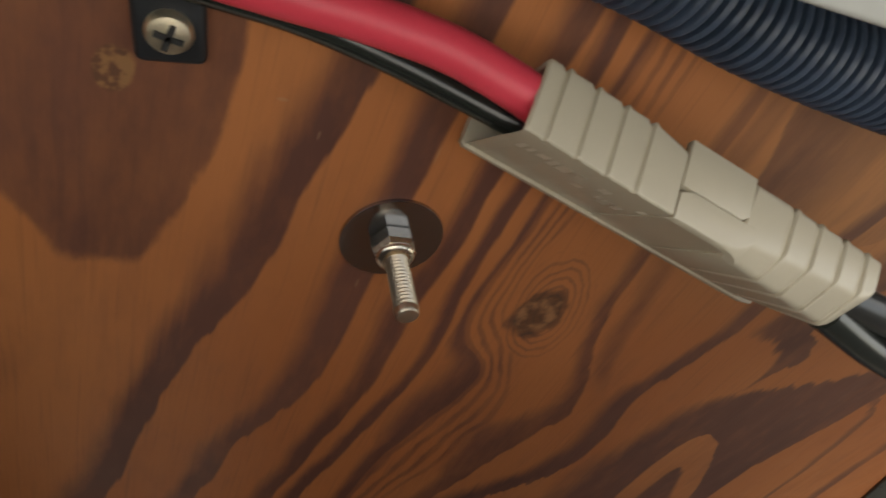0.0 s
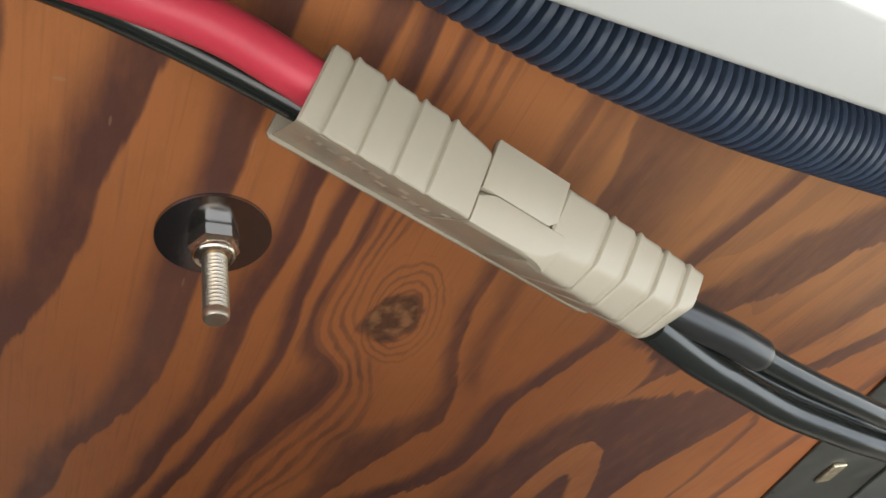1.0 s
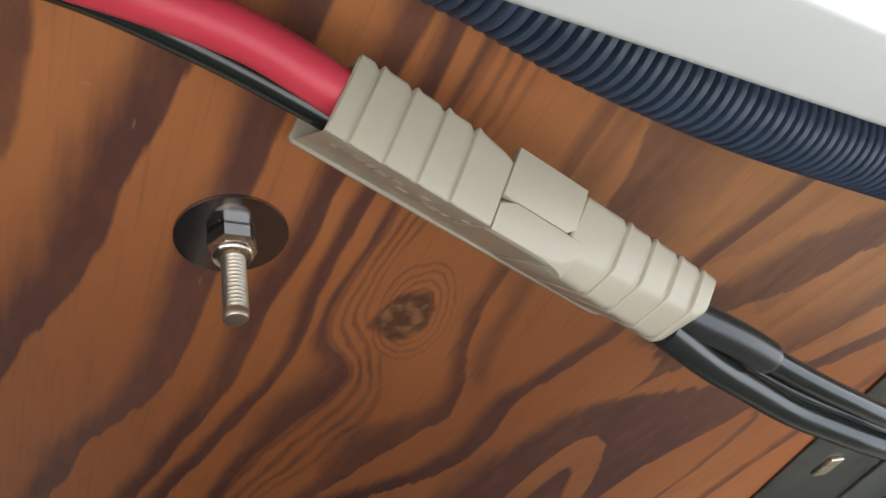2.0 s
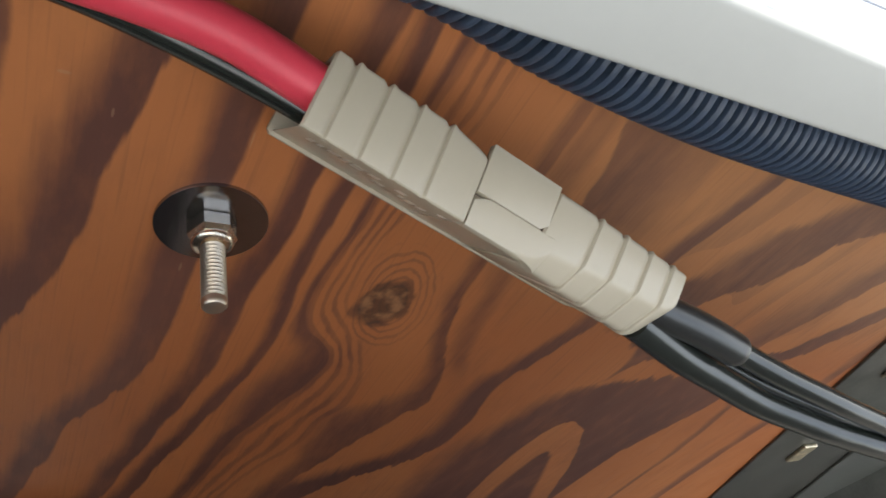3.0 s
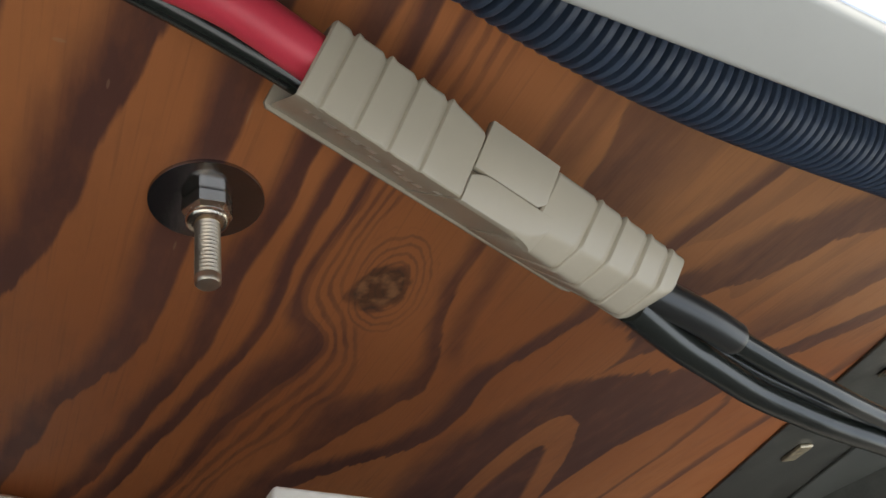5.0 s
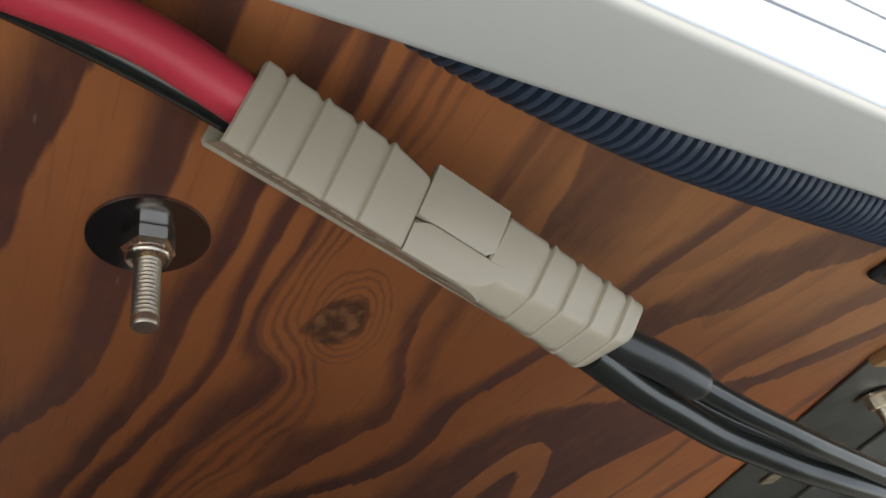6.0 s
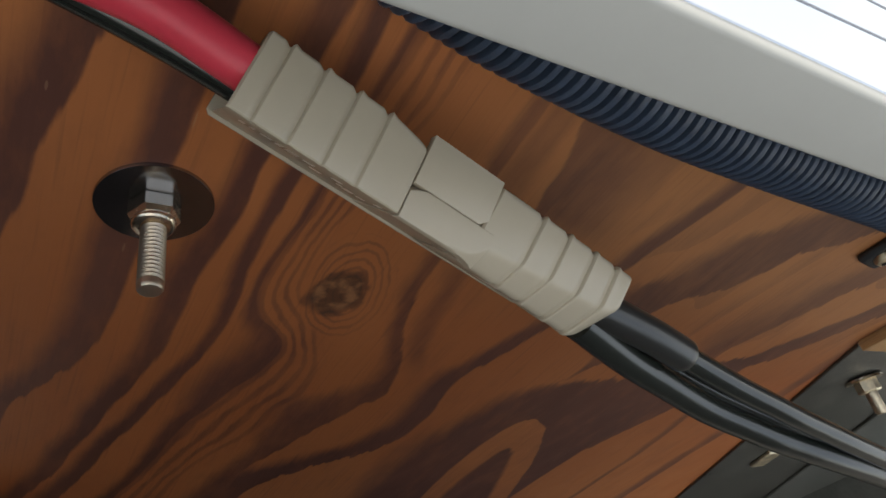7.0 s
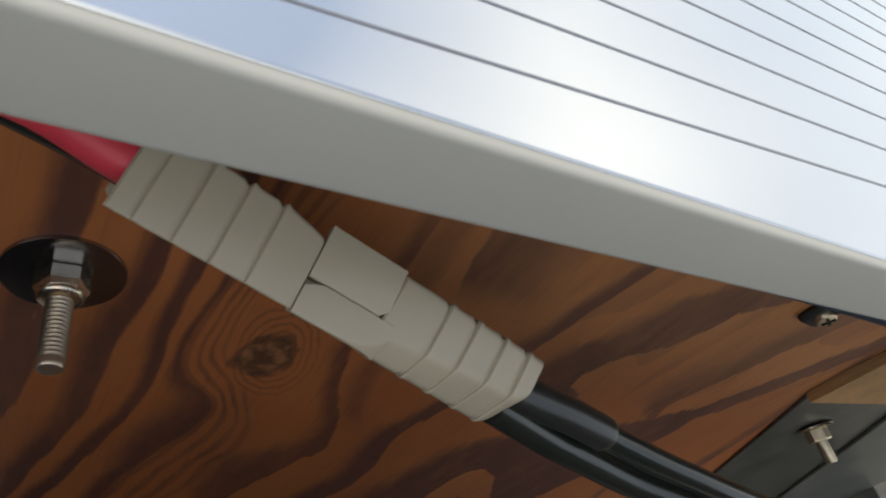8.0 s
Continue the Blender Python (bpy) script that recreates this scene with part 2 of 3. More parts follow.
    tan = op("MULTIPLY", step(X, 0.03, 0.14), step(op("MULTIPLY_ADD", X, 0.12, Z), -0.03, 0.06))
    light_c = blend(step(noise_at(1, 0.5, 9, 3, 9.1), -0.2, 0.25), LIGHT_WOOD[0], LIGHT_WOOD[1])
    light_c = blend(op("MULTIPLY", tan, 0.7), light_c, (0.44, 0.198, 0.076))
    dark_c = blend(step(wob, -0.2, 0.25), DARK_WOOD[0], DARK_WOOD[1])
    dark_c = blend(op("MULTIPLY", tan, 0.65), dark_c, (0.185, 0.082, 0.045))
    colour = blend(dark, light_c, dark_c)
    # the knot itself
    kc = op("SQRT", op("ADD", op("POWER", op("ABSOLUTE", op("DIVIDE", op("SUBTRACT", X, 0.0690), 0.95)), 2.0), op("POWER", op("ABSOLUTE", op("ADD", Z, 0.0315)), 2.0)))
    kc = op("MULTIPLY_ADD", wob2, 0.020, kc)
    core = step(kc, 0.0135, 0.0085)
    colour = blend(op("MULTIPLY", core, 0.85), colour, blend(step(noise_at(1, 1, 160, 3, 4.0), -0.1, 0.2), (0.075, 0.036, 0.02), (0.38, 0.18, 0.08)))
    rim = op("MULTIPLY", step(kc, 0.0085, 0.0115), step(kc, 0.0145, 0.0118))
    rim = op("MULTIPLY", rim, step(noise_at(1, 1, 90, 2, 8.0), -0.2, 0.05))
    colour = blend(op("MULTIPLY", rim, 0.6), colour, (0.06, 0.032, 0.022))
    for cx, cz, rx, rz in ((0.0590, -0.0375, 0.0042, 0.0060), (0.0690, -0.0445, 0.0060, 0.0030), (0.0702, -0.0190, 0.0028, 0.0030)):
        rot = step(op("ADD", blob(cx, cz, rx, rz), op("MULTIPLY", wob2, 1.2)), 0.35, 0.85)
        colour = blend(op("MULTIPLY", rot, 0.55), colour, (0.050, 0.030, 0.026))
    # chipped, filled spot beside the clamp
    chip = step(op("ADD", blob(-0.0785, 0.0425, 0.0055, 0.0075), op("MULTIPLY", wob2, 0.9)), 0.45, 0.6)
    colour = blend(op("MULTIPLY", chip, 0.5), colour, blend(step(noise_at(1, 1, 260, 2, 6.0), -0.05, 0.1), (0.1, 0.05, 0.025), (0.42, 0.22, 0.08)))
    for cx, cz, rx, rz in ((-0.0045, -0.0225, 0.0006, 0.0035), (-0.0410, 0.0420, 0.0022, 0.0009), (-0.0300, 0.0330, 0.0005, 0.0022), (0.0030, 0.0330, 0.0004, 0.0050)):
        nick = step(op("ADD", blob(cx, cz, rx, rz), op("MULTIPLY", wob2, 0.5)), 0.5, 0.8)
        colour = blend(op("MULTIPLY", nick, 0.35), colour, (0.42, 0.27, 0.15))
    colour = blend(op("MULTIPLY", step(fibre, 0.02, 0.25), 0.22), colour, DARK_WOOD[0])
    l.new(colour, b.inputs["Base Color"])
    put(b.inputs["Roughness"], op("MULTIPLY_ADD", wob2, 0.2, 0.52))
    b.inputs["Specular IOR Level"].default_value = 0.45
    bp = n.new("ShaderNodeBump")
    bp.inputs["Strength"].default_value, bp.inputs["Distance"].default_value = 0.25, 0.0004
    l.new(op("SUBTRACT", fibre, op("MULTIPLY", dark, 0.3)), bp.inputs["Height"])
    l.new(bp.outputs["Normal"], b.inputs["Normal"])
    return m


LIGHT_WOOD = ((0.43, 0.137, 0.043), (0.53, 0.190, 0.064))
DARK_WOOD = ((0.118, 0.045, 0.031), (0.180, 0.069, 0.043))
PLY = plywood_material()
PLY_EDGE = material("raw_plywood_edge", (0.40, 0.22, 0.09), 0.7, vary=0.3, scale=40, stretch=(1, 30, 1))
GREY_PLASTIC = material("grey_moulded_plastic", (0.50, 0.435, 0.325), 0.27, vary=0.025, scale=22, bump=0.0, patchy=0.05)
EMBOSS = material("embossed_grey_plastic", (0.53, 0.47, 0.36), 0.3, vary=0.03, scale=30, bump=0.01, patchy=0.2)
RED_RUBBER = material("red_cable_jacket", (0.72, 0.056, 0.085), 0.42, vary=0.06, scale=70, bump=0.03)
BLACK_RUBBER = material("black_cable_jacket", (0.021, 0.024, 0.020), 0.20, spec=0.7, vary=0.1, scale=5, bump=0.0)
SHRINK = material("black_heat_shrink", (0.026, 0.026, 0.024), 0.28, spec=0.75, vary=0.1, scale=6, bump=0.0)
LOOM = material("blue_black_loom_plastic", (0.048, 0.070, 0.112), 0.40, vary=0.2, scale=60, bump=0.08)
STEEL = material("stainless_steel", (0.78, 0.68, 0.53), 0.25, metal=1.0, vary=0.08, scale=120, bump=0.06)
DULL_STEEL = material("dull_threaded_steel", (0.60, 0.51, 0.39), 0.36, metal=0.95, vary=0.08, scale=120, bump=0.05)
POLISHED = material("polished_stainless_washer", (0.34, 0.345, 0.365), 0.15, metal=1.0, vary=0.08, scale=90, bump=0.02)
ZINC = material("worn_brass_zinc", (0.80, 0.69, 0.50), 0.42, metal=1.0, vary=0.25, scale=200, bump=0.2)
NYLON = material("black_nylon", (0.018, 0.019, 0.021), 0.45, vary=0.25, scale=140, bump=0.2)
WHITE_PAINT = material("white_powder_coat", (0.435, 0.43, 0.395), 0.48, vary=0.03, scale=25, bump=0.03)
MIRROR_FILM = material("sky_reflecting_panel_face", (0.80, 0.82, 0.84), 0.06, metal=0.92, vary=0.02, scale=12, bump=0.0)
GRID_LINE = material("grey_conductor_line", (0.26, 0.27, 0.30), 0.35, metal=0.4, vary=0.1, scale=60, bump=0.0)
DARK_STEEL = material("dark_painted_steel", (0.125, 0.122, 0.106), 0.32, metal=0.4, vary=0.3, scale=45, bump=0.2)
GREY_STEEL = material("grey_galvanised_steel", (0.185, 0.190, 0.172), 0.40, metal=0.5, vary=0.2, scale=35, bump=0.15)
SLOT_SHADE = material("painted_slot_shade", (0.02, 0.018, 0.016), 0.7, vary=0.2)
WHITE_PLASTIC = material("white_plastic_case", (0.72, 0.67, 0.58), 0.4, vary=0.05, scale=40)
# near-black for added unseen panels, to darken bounce and the washer's reflection
SHADE_PANEL = material("unseen_shade_panel", (0.050, 0.048, 0.052), 0.75, vary=0.3, scale=20, bump=0.3)
GROUND = material("dry_gravel_ground", (0.13, 0.115, 0.095), 0.9, vary=0.45, scale=7, bump=0.6)


# ---- builders ----
def thing(name, label, category, group="", kind=""):
    return tagged(new(name), label, category, group, kind)


def part(name, bm, mat, parent=None, label="", smooth=True, at=None):
    """Links a bmesh as one mesh object under a thing or a part."""
    bmesh.ops.recalc_face_normals(bm, faces=bm.faces)
    me = bpy.data.meshes.new(name)
    bm.to_mesh(me)
    bm.free()
    me.materials.append(mat)
    for p in me.polygons:
        p.use_smooth = smooth
    if smooth:
        me.set_sharp_from_angle(angle=radians(38))
    ob = new(name, me)
    if parent is not None:
        ob.parent = parent
    if at is not None:
        ob.matrix_basis = at
    if label:
        tagged(ob, label)
    return ob


def box(lo, hi, bevel=0.0, segments=2, bm=None):
    bm = bm or bmesh.new()
    made = bmesh.ops.create_cube(bm, size=1)["verts"]
    for v in made:
        v.co = Vector([lo[i] + (v.co[i] + 0.5) * (hi[i] - lo[i]) for i in range(3)])
    if bevel:
        edges = list({e for v in made for e in v.link_edges})
        bmesh.ops.bevel(bm, geom=edges, offset=bevel, segments=segments, affect="EDGES", profile=0.5)
    return bm


def loft(rings, closed=True, bm=None):
    """Skins a list of rings of equal length, and caps both ends."""
    bm = bm or bmesh.new()
    vs = [[bm.verts.new(p) for p in r] for r in rings]
    k = len(rings[0])
    for a, b in zip(vs, vs[1:]):
        for i in range(k):
            bm.faces.new((a[i], a[(i + 1) % k], b[(i + 1) % k], b[i]))
    if closed:
        bm.faces.new(vs[0][::-1])
        bm.faces.new(vs[-1])
    return bm


def rounded(poly, r, steps=3):
    """A polygon of 2D corners with its corners rounded off."""
    out, k = [], len(poly)
    for i in range(k):
        p, c, q = Vector(poly[i - 1]), Vector(poly[i]), Vector(poly[(i + 1) % k])
        a, b = (p - c), (q - c)
        ra, rb = min(r, a.length * 0.45), min(r, b.length * 0.45)
        a, b = c + a.normalized() * ra, c + b.normalized() * rb
        for j in range(steps + 1):
            f = j / steps
            out.append((1 - f) ** 2 * a + 2 * f * (1 - f) * c + f * f * b)
    return out


def spline(points, step):
    """Even points along a smooth curve through the given ones."""
    pts = [Vector(p) for p in points]
    pts = [pts[0] * 2 - pts[1]] + pts + [pts[-1] * 2 - pts[-2]]
    dense = []
    for i in range(1, len(pts) - 2):
        p0, p1, p2, p3 = pts[i - 1:i + 3]
        for j in range(60):
            t = j / 60
            dense.append(0.5 * ((2 * p1) + (p2 - p0) * t + (2 * p0 - 5 * p1 + 4 * p2 - p3) * t * t + (3 * p1 - p0 - 3 * p2 + p3) * t ** 3))
    dense.append(pts[-2])
    run, out, need = 0.0, [dense[0]], step
    for a, b in zip(dense, dense[1:]):
        d = (b - a).length
        while run + d >= need:
            out.append(a.lerp(b, (need - run) / d))
            need += step
        run += d
    return out


def tube(line, radius, segments=20, bm=None, ends=True):
    """Sweeps a circle along a line; radius is a number or one number a point."""
    rings, side = [], None
    for i, p in enumerate(line):
        d = (line[min(i + 1, len(line) - 1)] - line[max(i - 1, 0)]).normalized()
        if side is None:
            side = d.cross(Vector((0, 0, 1))).normalized()
        side = (side - d * side.dot(d)).normalized()
        up = d.cross(side)
        r = radius if isinstance(radius, (int, float)) else radius[i]
        rings.append([p + (side * math.cos(a) + up * math.sin(a)) * r for a in [2 * math.pi * k / segments for k in range(segments)]])
    return loft(rings, ends, bm)


def turned(profile, segments=48, sides=0):
    """A solid of revolution round -y from (radius, height) pairs; sides gives a prism with that many sides."""
    k = sides or segments
    return loft([[(r * math.cos(2 * math.pi * i / k), -h, r * math.sin(2 * math.pi * i / k)) for i in range(k)] for r, h in profile])


# ---- ground, plywood box ----
part("ground", box((-60, -60, -0.86), (60, 60, -0.76)), GROUND, smooth=False)
tagged(bpy.data.objects["ground"], "dry brownish gravel ground in front of the box", "ground", kind="structure")
wall = part("wall_front", box((-0.52, 0.0, -0.76), (0.62, 0.018, 0.1205), 0.0006, 1), PLY, smooth=False)
tagged(wall, "varnished orange-brown fir plywood with dark grain and a knot", "plywood wall", kind="structure")
# dark inner wall, end wall and floor: unseen, added to hold back light
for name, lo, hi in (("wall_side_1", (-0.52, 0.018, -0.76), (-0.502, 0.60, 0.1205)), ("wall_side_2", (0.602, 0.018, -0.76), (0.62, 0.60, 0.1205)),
                     ("wall_back", (-0.502, 0.582, -0.76), (0.602, 0.60, 0.1205)), ("wall_unseen_inner", (-0.27, -0.258, -0.76), (0.37, -0.24, 0.092)),
                     ("wall_unseen_end", (-0.27, -0.24, -0.76), (-0.252, 0.0, 0.05)), ("floor", (-0.252, -0.24, -0.44), (0.602, 0.0, -0.42))):
    tagged(part(name, box(lo, hi, 0.0006, 1), SHADE_PANEL if name in ("wall_unseen_inner", "wall_unseen_end", "floor") else PLY, smooth=False),
           "dark unseen panel added to hold light off the plywood" if name in ("wall_unseen_inner", "wall_unseen_end", "floor") else "varnished plywood side of the box", "panel", kind="structure")

tagged(part("wall_end_steel", box((0.617, -0.24, -0.76), (0.62, 0.0, -0.13), 0.0006, 1), GREY_STEEL, smooth=False), "grey steel end panel of the compartment", "panel", kind="structure")

# ---- panel that lies on the box ----
panel = thing("solar_panel", "white-edged panel with sky-reflecting lined face on the plywood box", "panel")
PANEL_FRONT, PANEL_LOW, PANEL_HIGH = -0.0740, 0.1209, 0.1338
SLOPE, SKEW = radians(5), radians(5)
rise = 0.82 * math.tan(SLOPE)
profile = rounded([(PANEL_FRONT, PANEL_LOW), (0.746, PANEL_LOW), (0.746, PANEL_HIGH + rise), (PANEL_FRONT, PANEL_HIGH)], 0.0011, 4)
part("frame", loft([[(x, y, z) for y, z in profile] for x in (-0.9, 1.3)]), WHITE_PAINT, panel, "smooth white painted edge")
SHEET = pose(0, PANEL_FRONT, PANEL_HIGH, math.degrees(SLOPE))
part("face", box((-0.896, 0.0016, -0.001), (1.296, 0.815, 0.0005), 0.0003, 1), MIRROR_FILM, panel, "glossy face that mirrors the sky", at=SHEET)
for i in range(36):
    y = 0.0117 + 0.01348 * i
    bm = bmesh.new()
    x0, x1 = max(-0.89, (0.003 - y) / math.tan(SKEW)), min(1.29, (0.81 - y) / math.tan(SKEW))
    ends = [(x, y + x * math.tan(SKEW)) for x in (x0, x1)]
    loft([[(x, yy - 0.00017, 0.0004), (x, yy + 0.00017, 0.0004), (x, yy + 0.00017, 0.0007), (x, yy - 0.00017, 0.0007)] for x, yy in ends], True, bm)
    part("line", bm, GRID_LINE, panel, smooth=False, at=SHEET)

# ---- bolt ----
bolt = thing("bolt", "stainless steel bolt with hex nut and wide washer in plywood", "bolt")
part("washer", turned([(0.0034, 0.0), (0.0157, 0.0), (0.0158, 0.0001), (0.0158, 0.0011), (0.01568, 0.0013), (0.0034, 0.0014)], 72), POLISHED, bolt, "wide dark mirror-polished washer")
nut = turned([(0.0064, 0.0015), (0.0070, 0.0019), (0.0070, 0.0060), (0.0061, 0.0077), (0.0052, 0.0079)], sides=6)
part("nut", nut, STEEL, bolt, smooth=False)
part("collar", turned([(0.0050, 0.0074), (0.0058, 0.0078), (0.0059, 0.0082), (0.0057, 0.0089), (0.0050, 0.0096), (0.0034, 0.0098)], 40), STEEL, bolt)
thread = [(0.0030, 0.0)]
h = 0.0096
while h < 0.0282:
    thread += [(0.00280, h), (0.00280, h + 0.0002), (0.00345, h + 0.00062), (0.00345, h + 0.00072)]
    h += 0.00127
thread += [(0.00335, 0.0290), (0.00335, 0.0297), (0.0029, 0.0303), (0.0018, 0.0305)]
part("threaded_shank", turned(thread, 32), DULL_STEEL, bolt)

# ---- connector ----
AXIS = Vector((0.9357, -0.302, -0.180)).normalized()
WIDE = Vector((-0.337, -0.801, -0.497))
WIDE = (WIDE - AXIS * WIDE.dot(AXIS)).normalized()
DEEP = AXIS.cross(WIDE)
ORIGIN = Vector((0.0062, -0.0232, 0.0808))
LOCAL = Matrix(((AXIS[0], WIDE[0], DEEP[0], ORIGIN[0]), (AXIS[1], WIDE[1], DEEP[1], ORIGIN[1]), (AXIS[2], WIDE[2], DEEP[2], ORIGIN[2]), (0, 0, 0, 1)))


def place(s, v, d):
    """A world place from the connector's length, width and depth."""
    return LOCAL @ Vector((s, v, d))


def housing(stations, r=0.0012, slant=0.0):
    """Stations: (s, corner list in (v, d)). A moulded shell with rounded corners; slant leans the ribs back across the width."""
    return loft([[Vector((s - slant * max(0.0, p[0]), *p)) for p in rounded(c, r)] for s, c in stations])


def ribbed(s0, s1, ribs, shape):
    """Stations from s0 to s1 with a small overlapping lip at each rib; shape(s, grow) gives the corners."""
    out = [(s0 + 0.0105, shape(s0, -0.0017)), (s0 + 0.0003, shape(s0, -0.0016)), (s0, shape(s0, -0.0012)), (s0, shape(s0, -0.0005)), (s0 + 0.0005, shape(s0 + 0.0005, 0.0))]
    for s in ribs:
        out += [(s + o, shape(s + o, g)) for o, g in ((-0.0016, 0.0), (-0.0010, -0.0002), (-0.0003, -0.00055), (0.0001, -0.0005), (0.0003, 0.0001), (0.0006, 0.00032), (0.0011, 0.00026), (0.0021, 0.0))]
    return out + [(s1 + (k - 4) * 0.0007, shape(s1 + (k - 4) * 0.0007, 0.0)) for k in range(4)] + [(s1 - 0.0002, shape(s1, -0.0001)), (s1, shape(s1, -0.0003))]


def left_shape(s, g):
    inset = 0.0022 * max(0.0, (s - 0.027) / 0.012) ** 2
    side = min(g, 0.0)
    return [(inset - g, -g), (0.0186 + side * 0.2, -g), (0.0080 + side * 0.2, 0.0365), (-0.002 - g, 0.0365)]


def right_shape(s, g):
    f = (s - 0.060) / 0.042
    tuck = 0.0042 * max(0.0, (s - 0.0975) / 0.0047) ** 2
    bend, drop = 0.0140 - 0.003 * f - 0.5 * tuck, 0.0042 + 0.0060 * f
    low = 0.0358 - 0.0118 * max(0.0, (f - 0.72) / 0.28)
    return [(-0.0009 - g, -g), (bend, -g), (0.0188 + g - tuck, drop), (0.0188 - 0.28 * low - tuck, low), (-0.0015 - g, low)]


connector = thing("power_connector", "grey ribbed plastic power connector, two halves plugged together", "electrical connector")
connector.matrix_basis = LOCAL
part("housing", housing(ribbed(0.0, 0.0390, (0.0048, 0.0126, 0.0204, 0.0282), left_shape)), GREY_PLASTIC, connector)
part("housing", housing(ribbed(0.0592, 0.1022, (0.0722, 0.0805, 0.0891, 0.0968), right_shape), 0.0018, 0.11), GREY_PLASTIC, connector)
part("core", box((0.0380, 0.0024, 0.0045), (0.0600, 0.0100, 0.0300), 0.0004, 1), GREY_PLASTIC, connector)


def tongue(outline):
    """A flat tab with the given outline in length and width."""
    bm = loft([[(s, v, -0.0002) for s, v in outline], [(s, v, 0.0022) for s, v in outline]])
    bmesh.ops.bevel(bm, geom=list(bm.edges), offset=0.0002, segments=2, affect="EDGES", profile=0.5)
    return bm


part("tongue", tongue([(0.0392, -0.0014), (0.0588, -0.0014), (0.0588, 0.0088), (0.0568, 0.01055), (0.0392, 0.01055)]), GREY_PLASTIC, connector)
web = [[(s, 0.0100, 0.0075), (s, 0.0183, 0.0024), (s, 0.0083, 0.0362), (s, 0.002, 0.0362)] for s in (0.0392, 0.0596)]
part("web", loft(web), GREY_PLASTIC, connector)
under_tab = []
for k in range(13):
    f = k / 12
    q, bend, drop = 0.0392 + 0.0222 * f, 0.0183 - 0.0042 * f ** 7, 0.0004 + 0.0040 * f ** 7
    start = 0.0107 + 0.0018 * max(0.0, 1 - 7 * f)
    under_tab.append([(q, start, 0.0000), (q, start + 0.0002, -0.0002), (q, bend - 0.0005, -0.0002), (q, bend + 0.0004, 0.0001), (q, 0.0188, drop), (q - 0.0004, 0.0186, drop + 0.002), (q, 0.0107, drop + 0.002)])
part("tongue", loft(under_tab), GREY_PLASTIC, connector)
rim_line = [(-0.0012, 0.0), (-0.0002, 0.0010), (0.0945, 0.0010), (0.0975, 0.0004), (0.0988, -0.0012), (0.0992, -0.0035)]
part("flange", loft([[Vector((q, *p)) for p in rounded([(-0.0030, 0.0360), (0.0082 + g, 0.0360), (0.0071 + g, 0.0392), (-0.0030, 0.0392)], 0.0006)] for q, g in rim_line]), GREY_PLASTIC, connector, "raised rim along the flat side")
random.seed(4)
SIDE = Matrix.Translation((0, 0.0186, 0)) @ Matrix.Rotation(math.atan2(0.0106, 0.0365), 4, "X")
s = 0.004
while s < 0.056:
    w = random.uniform(0.0012, 0.0032)
    d = 0.0095 + random.choice((0.0, 0.0075))
    part("raised_mark", box((s, -0.0004, d), (s + w, 0.00007, d + random.uniform(0.0030, 0.0055)), 0.00015, 1), EMBOSS, connector, at=SIDE)
    s += w + random.uniform(0.0004, 0.0011)

# ---- cables ----
red = thing("red_cable", "thick red rubber battery cable running into the connector", "cable")
line = spline([place(0.0080, 0.0074, 0.0072), place(-0.0030, 0.0074, 0.0056), (-0.014, -0.0185, 0.0746), (-0.032, -0.0155, 0.0756), (-0.050, -0.0135, 0.0758), (-0.075, -0.0118, 0.0768), (-0.10, -0.0110, 0.0785), (-0.2, -0.0105, 0.080)], 0.003)
part("jacket", tube(line, 0.0051, 28), RED_RUBBER, red)
black = thing("black_cable", "black rubber battery cable behind the red one", "cable")
line = spline([place(0.0100, 0.0068, 0.0180), (-0.0020, -0.0145, 0.0612), (-0.0215, -0.0098, 0.0645), (-0.040, -0.0068, 0.0672), (-0.0555, -0.0052, 0.0682), (-0.075, -0.0042, 0.0690), (-0.10, -0.0040, 0.0690), (-0.2, -0.0040, 0.069)], 0.003)
part("jacket", tube(line, 0.0037, 24), BLACK_RUBBER, black)

front = thing("black_cable", "black cable with a heat-shrink sleeve leaving the connector", "cable")
line = spline([place(0.098, 0.0075, 0.0105), (0.120, -0.0580, 0.0462), (0.140, -0.0618, 0.0413), (0.160, -0.0663, 0.0373), (0.180, -0.0705, 0.0340), (0.200, -0.0745, 0.0307), (0.25, -0.083, 0.0225), (0.35, -0.095, 0.002), (0.50, -0.10, -0.03)], 0.0025)
part("jacket", tube(line, 0.0037, 24), BLACK_RUBBER, front)
sleeve = line[:17] + [line[16].lerp(line[17], f) for f in (0.8, 0.88, 0.94, 1.0)]
part("heat_shrink", tube(sleeve, [0.0050] * 18 + [0.0049, 0.0046, 0.0040], 24), SHRINK, front, "matt black heat-shrink sleeve")
rear = thing("black_cable", "black cable curving down below its twin", "cable")
line = spline([place(0.1012, 0.0118, 0.0140), (0.120, -0.0600, 0.0360), (0.140, -0.0636, 0.0301), (0.160, -0.0676, 0.0249), (0.180, -0.0715, 0.0219), (0.200, -0.0755, 0.0196), (0.25, -0.084, 0.0150), (0.35, -0.096, -0.003), (0.50, -0.101, -0.035)], 0.0025)
part("jacket", tube(line, 0.0049, 24), BLACK_RUBBER, rear)
inner = thing("black_cable", "thin black cable tucked between two thicker ones", "cable")
line = spline([place(0.1000, 0.0090, 0.0150), (0.120, -0.0555, 0.0382), (0.140, -0.0588, 0.0330), (0.160, -0.0628, 0.0286), (0.180, -0.0668, 0.0256), (0.200, -0.0712, 0.0236), (0.25, -0.0800, 0.0178), (0.35, -0.0925, -0.0010), (0.50, -0.097, -0.040)], 0.0025)
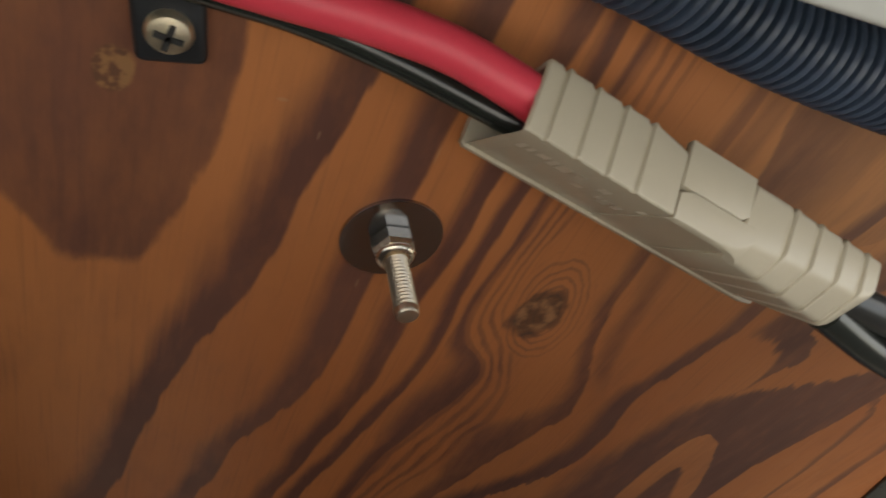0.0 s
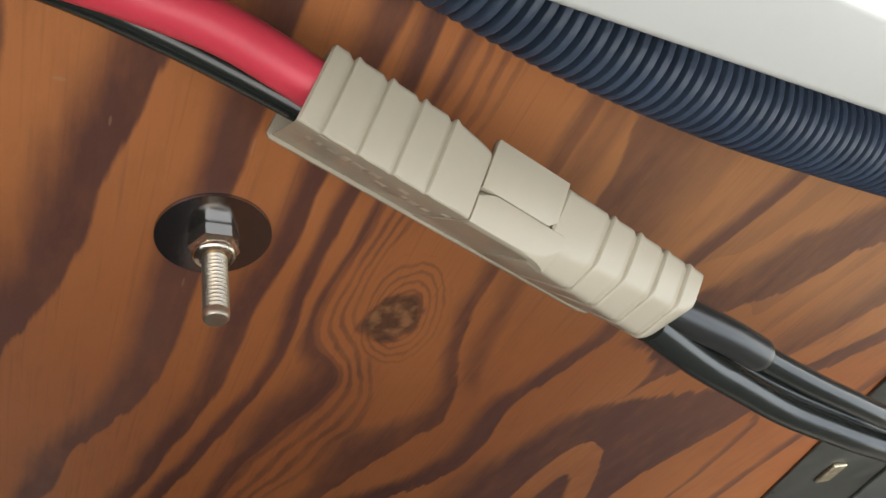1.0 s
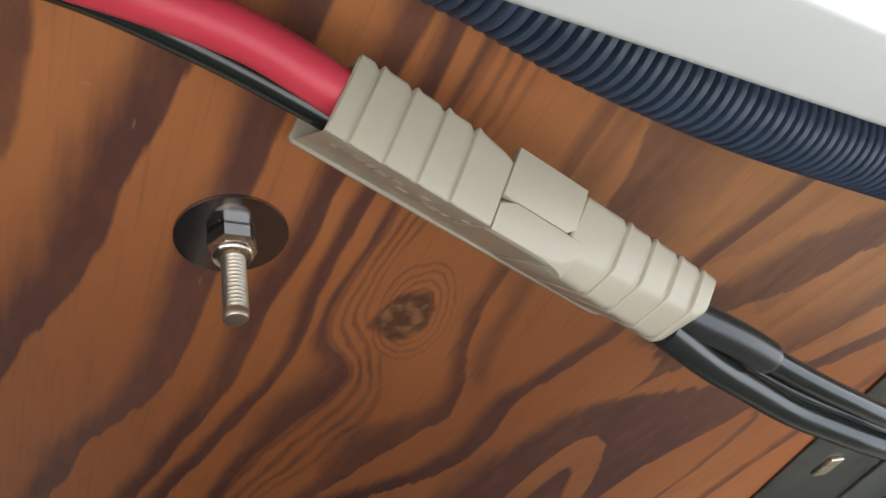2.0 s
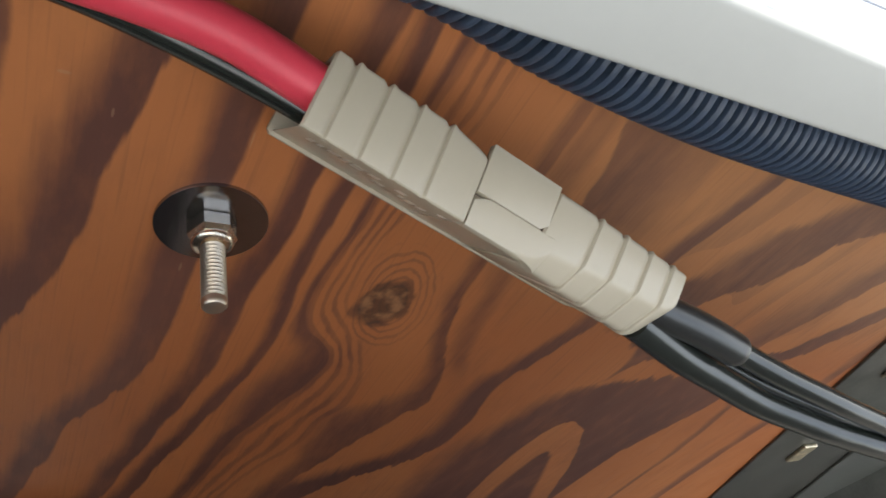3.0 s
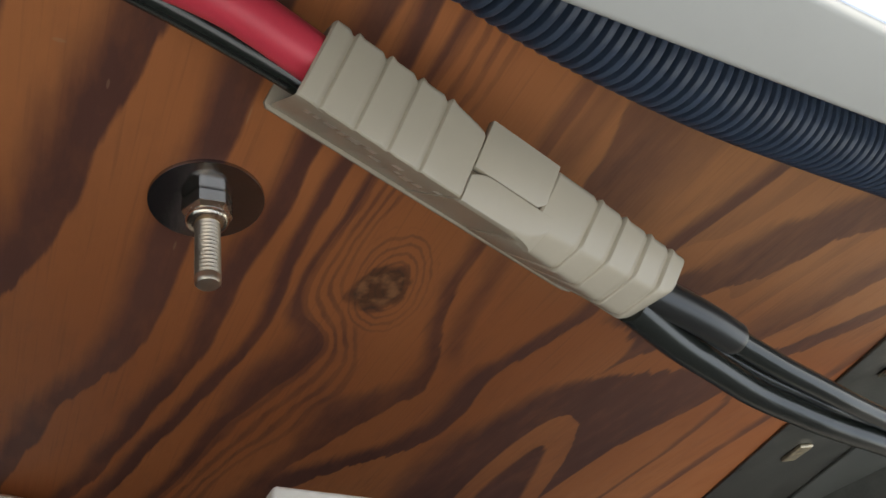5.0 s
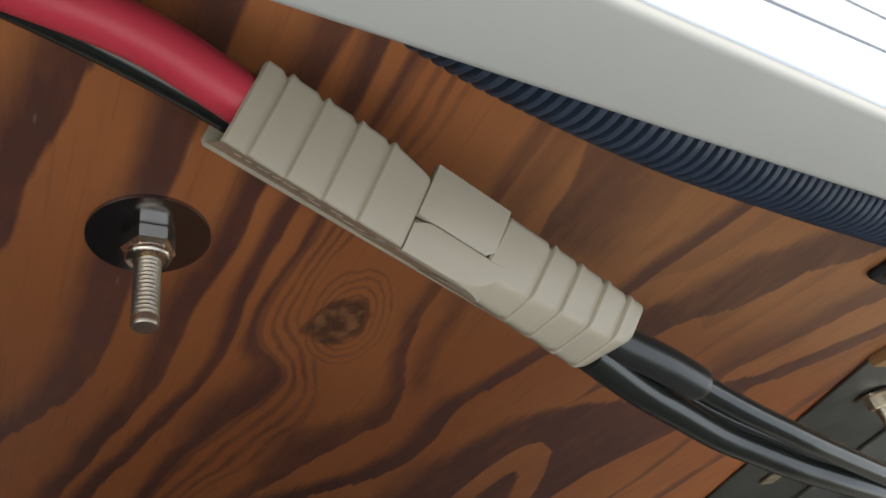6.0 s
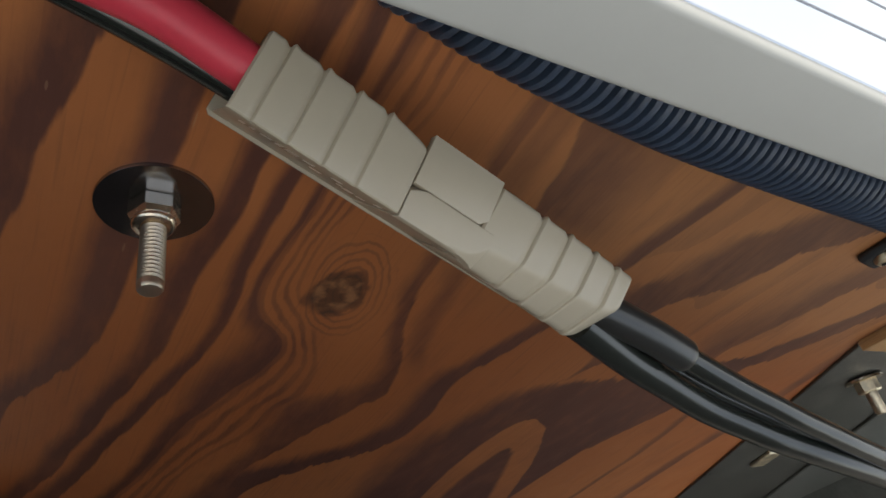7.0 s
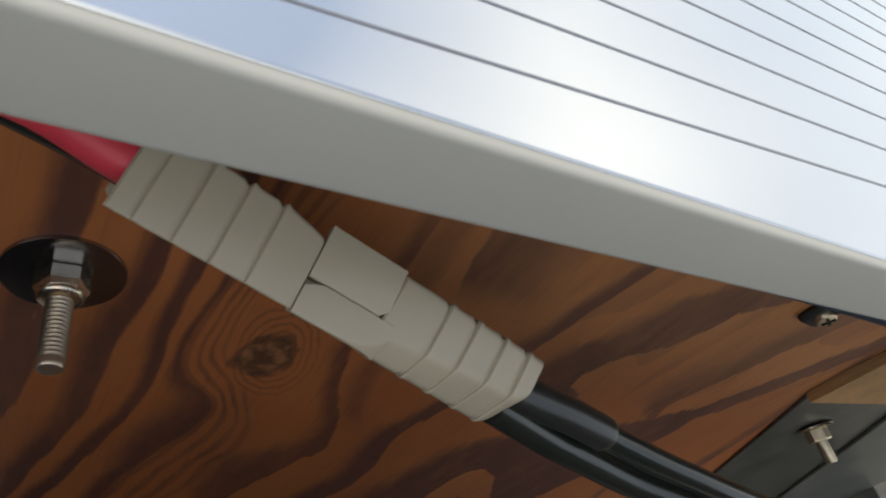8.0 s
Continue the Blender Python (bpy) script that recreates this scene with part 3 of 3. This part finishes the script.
part("jacket", tube(line, 0.0034, 20), BLACK_RUBBER, inner)

# ---- corrugated loom ----
loom = thing("cable_loom", "blue-black corrugated plastic loom running under the panel edge", "cable conduit")
line = spline([(-0.30, -0.0125, 0.1085), (-0.10, -0.0125, 0.1085), (-0.03, -0.0130, 0.1072), (0.02, -0.0145, 0.1022), (0.055, -0.0185, 0.0970), (0.10, -0.0235, 0.0940), (0.15, -0.0250, 0.0924), (0.21, -0.0250, 0.0905), (0.30, -0.022, 0.0830), (0.45, -0.018, 0.065), (0.6, -0.0135, 0.05)], 0.00055)
radii = [(0.0114, 0.0118, 0.0118, 0.0114, 0.0094, 0.0094)[i % 6] for i in range(len(line))]
part("sleeve", tube(line, radii, 26), LOOM, loom)


# ---- clamps ----
def clamp(x, z, turn):
    ob = thing("cable_clamp", "black nylon cable clamp held to the plywood by a cross-head screw", "cable clamp", "cable clamps")
    part("foot", box((-0.0075, -0.0042, -0.0085), (0.0075, 0.0, 0.010), 0.0020, 3), NYLON, ob)
    bm = bmesh.new()
    rings = []
    for k in range(17):
        a = radians(-80 + 250 * k / 16)
        rings.append([(sx, -0.0095 - math.sin(a) * r, 0.0195 - math.cos(a) * r) for sx, r in ((-0.0065, 0.0078), (0.0065, 0.0078), (0.0065, 0.0066), (-0.0065, 0.0066))])
    part("strap", loft(rings, True, bm), NYLON, ob)
    head = part("screw_head", turned([(0.0050, 0.0041), (0.0051, 0.0050), (0.0043, 0.0064), (0.0025, 0.0070), (0.0001, 0.0071)], 32), ZINC, ob, "worn brassy cross-head screw")
    # near-black raised bars: their colour stands for the shade inside a cross slot
    for angle in (20, 110):
        part("cross_slot_shade", box((-0.0030, -0.0076, -0.0006), (0.0030, -0.0062, 0.0006)), SLOT_SHADE, head, smooth=False, at=Matrix.Rotation(radians(angle), 4, "Y"))
    ob.matrix_basis = pose(x, 0, z, 0, turn, 0)
    return ob


clamp(-0.0676, 0.0568, -8)
clamp(0.2850, 0.0500, 8)

# ---- steel bracket at the end of the box ----
bracket = thing("steel_bracket", "dark grey steel bracket bolted over the plywood edge", "metal bracket")


def slab(corners, y0, y1, bevel):
    bm = loft([[(x, y0, z) for x, z in corners], [(x, y1, z) for x, z in corners]])
    bmesh.ops.bevel(bm, geom=list(bm.edges), offset=bevel, segments=4, affect="EDGES", profile=0.5)
    return bm


part("flange", slab([(0.366, -0.016), (0.500, 0.001), (0.614, -0.30), (0.472, -0.30)], -0.0022, 0.0, 0.0008), DARK_STEEL, bracket)
part("plate", slab([(0.459, -0.018), (0.615, 0.03), (0.618, -0.345), (0.612, -0.35)], -0.0050, -0.0022, 0.001), GREY_STEEL, bracket)
# small bright slab, shaped and coloured to stand for a highlight on the steel
part("glint_patch", slab([(0.4520, -0.151), (0.4650, -0.149), (0.4725, -0.174), (0.4600, -0.177)], -0.0052, -0.0022, 0.0013), ZINC, bracket, "bright slab standing in for a glint on the steel")
cleat = part("wood_cleat", slab([(0.366, 0.006), (0.372, 0.045), (0.60, 0.050), (0.60, 0.036), (0.446, -0.0055), (0.364, -0.0150)], -0.006, 0.0, 0.0008), PLY_EDGE, smooth=False)
tagged(cleat, "pale tan raw wooden cleat above the bracket", "wooden cleat")
stud = thing("bolt", "worn brassy bolt with a nut on the steel bracket", "bolt")
part("washer", turned([(0.004, 0.0), (0.011, 0.0), (0.011, 0.0015), (0.004, 0.0015)], 40), STEEL, stud)
part("nut", turned([(0.0062, 0.0015), (0.0068, 0.002), (0.0068, 0.008), (0.006, 0.0088)], sides=6), ZINC, stud, smooth=False)
part("threaded_shank", turned([(0.0036, 0.0), (0.0036, 0.0205), (0.0028, 0.0220)], 24), ZINC, stud)
stud.matrix_basis = pose(0.4160, -0.0022, -0.0465, 6, 0, 8)

# ---- white containers on the compartment floor ----
case = thing("white_case", "tall slim white plastic case standing on the compartment floor", "plastic case")
part("body", box((0.0012, -0.0168, 0.0), (0.0738, -0.0012, 0.4153), 0.002, 3), WHITE_PLASTIC, case)
part("lid", box((0.0, -0.018, 0.4155), (0.075, 0.0, 0.4223), 0.0011, 3), WHITE_PLASTIC, case)
case.matrix_basis = pose(0.0131, -0.0844, -0.42, 0, 0, -8.5)
tub = thing("white_tub", "round white plastic tub with a lid on the floor", "plastic tub")
ring = lambda r, z: [(r * math.cos(2 * math.pi * k / 64), r * math.sin(2 * math.pi * k / 64), z) for k in range(64)]
part("body", loft([ring(0.055, 0.0), ring(0.057, 0.003), ring(0.061, 0.205)]), WHITE_PLASTIC, tub)
part("lid", loft([ring(0.0635, 0.2052), ring(0.065, 0.207), ring(0.065, 0.217), ring(0.063, 0.220), ring(0.058, 0.2195), ring(0.056, 0.217)]), WHITE_PLASTIC, tub)
tub.matrix_basis = pose(-0.052, -0.0675, -0.42)
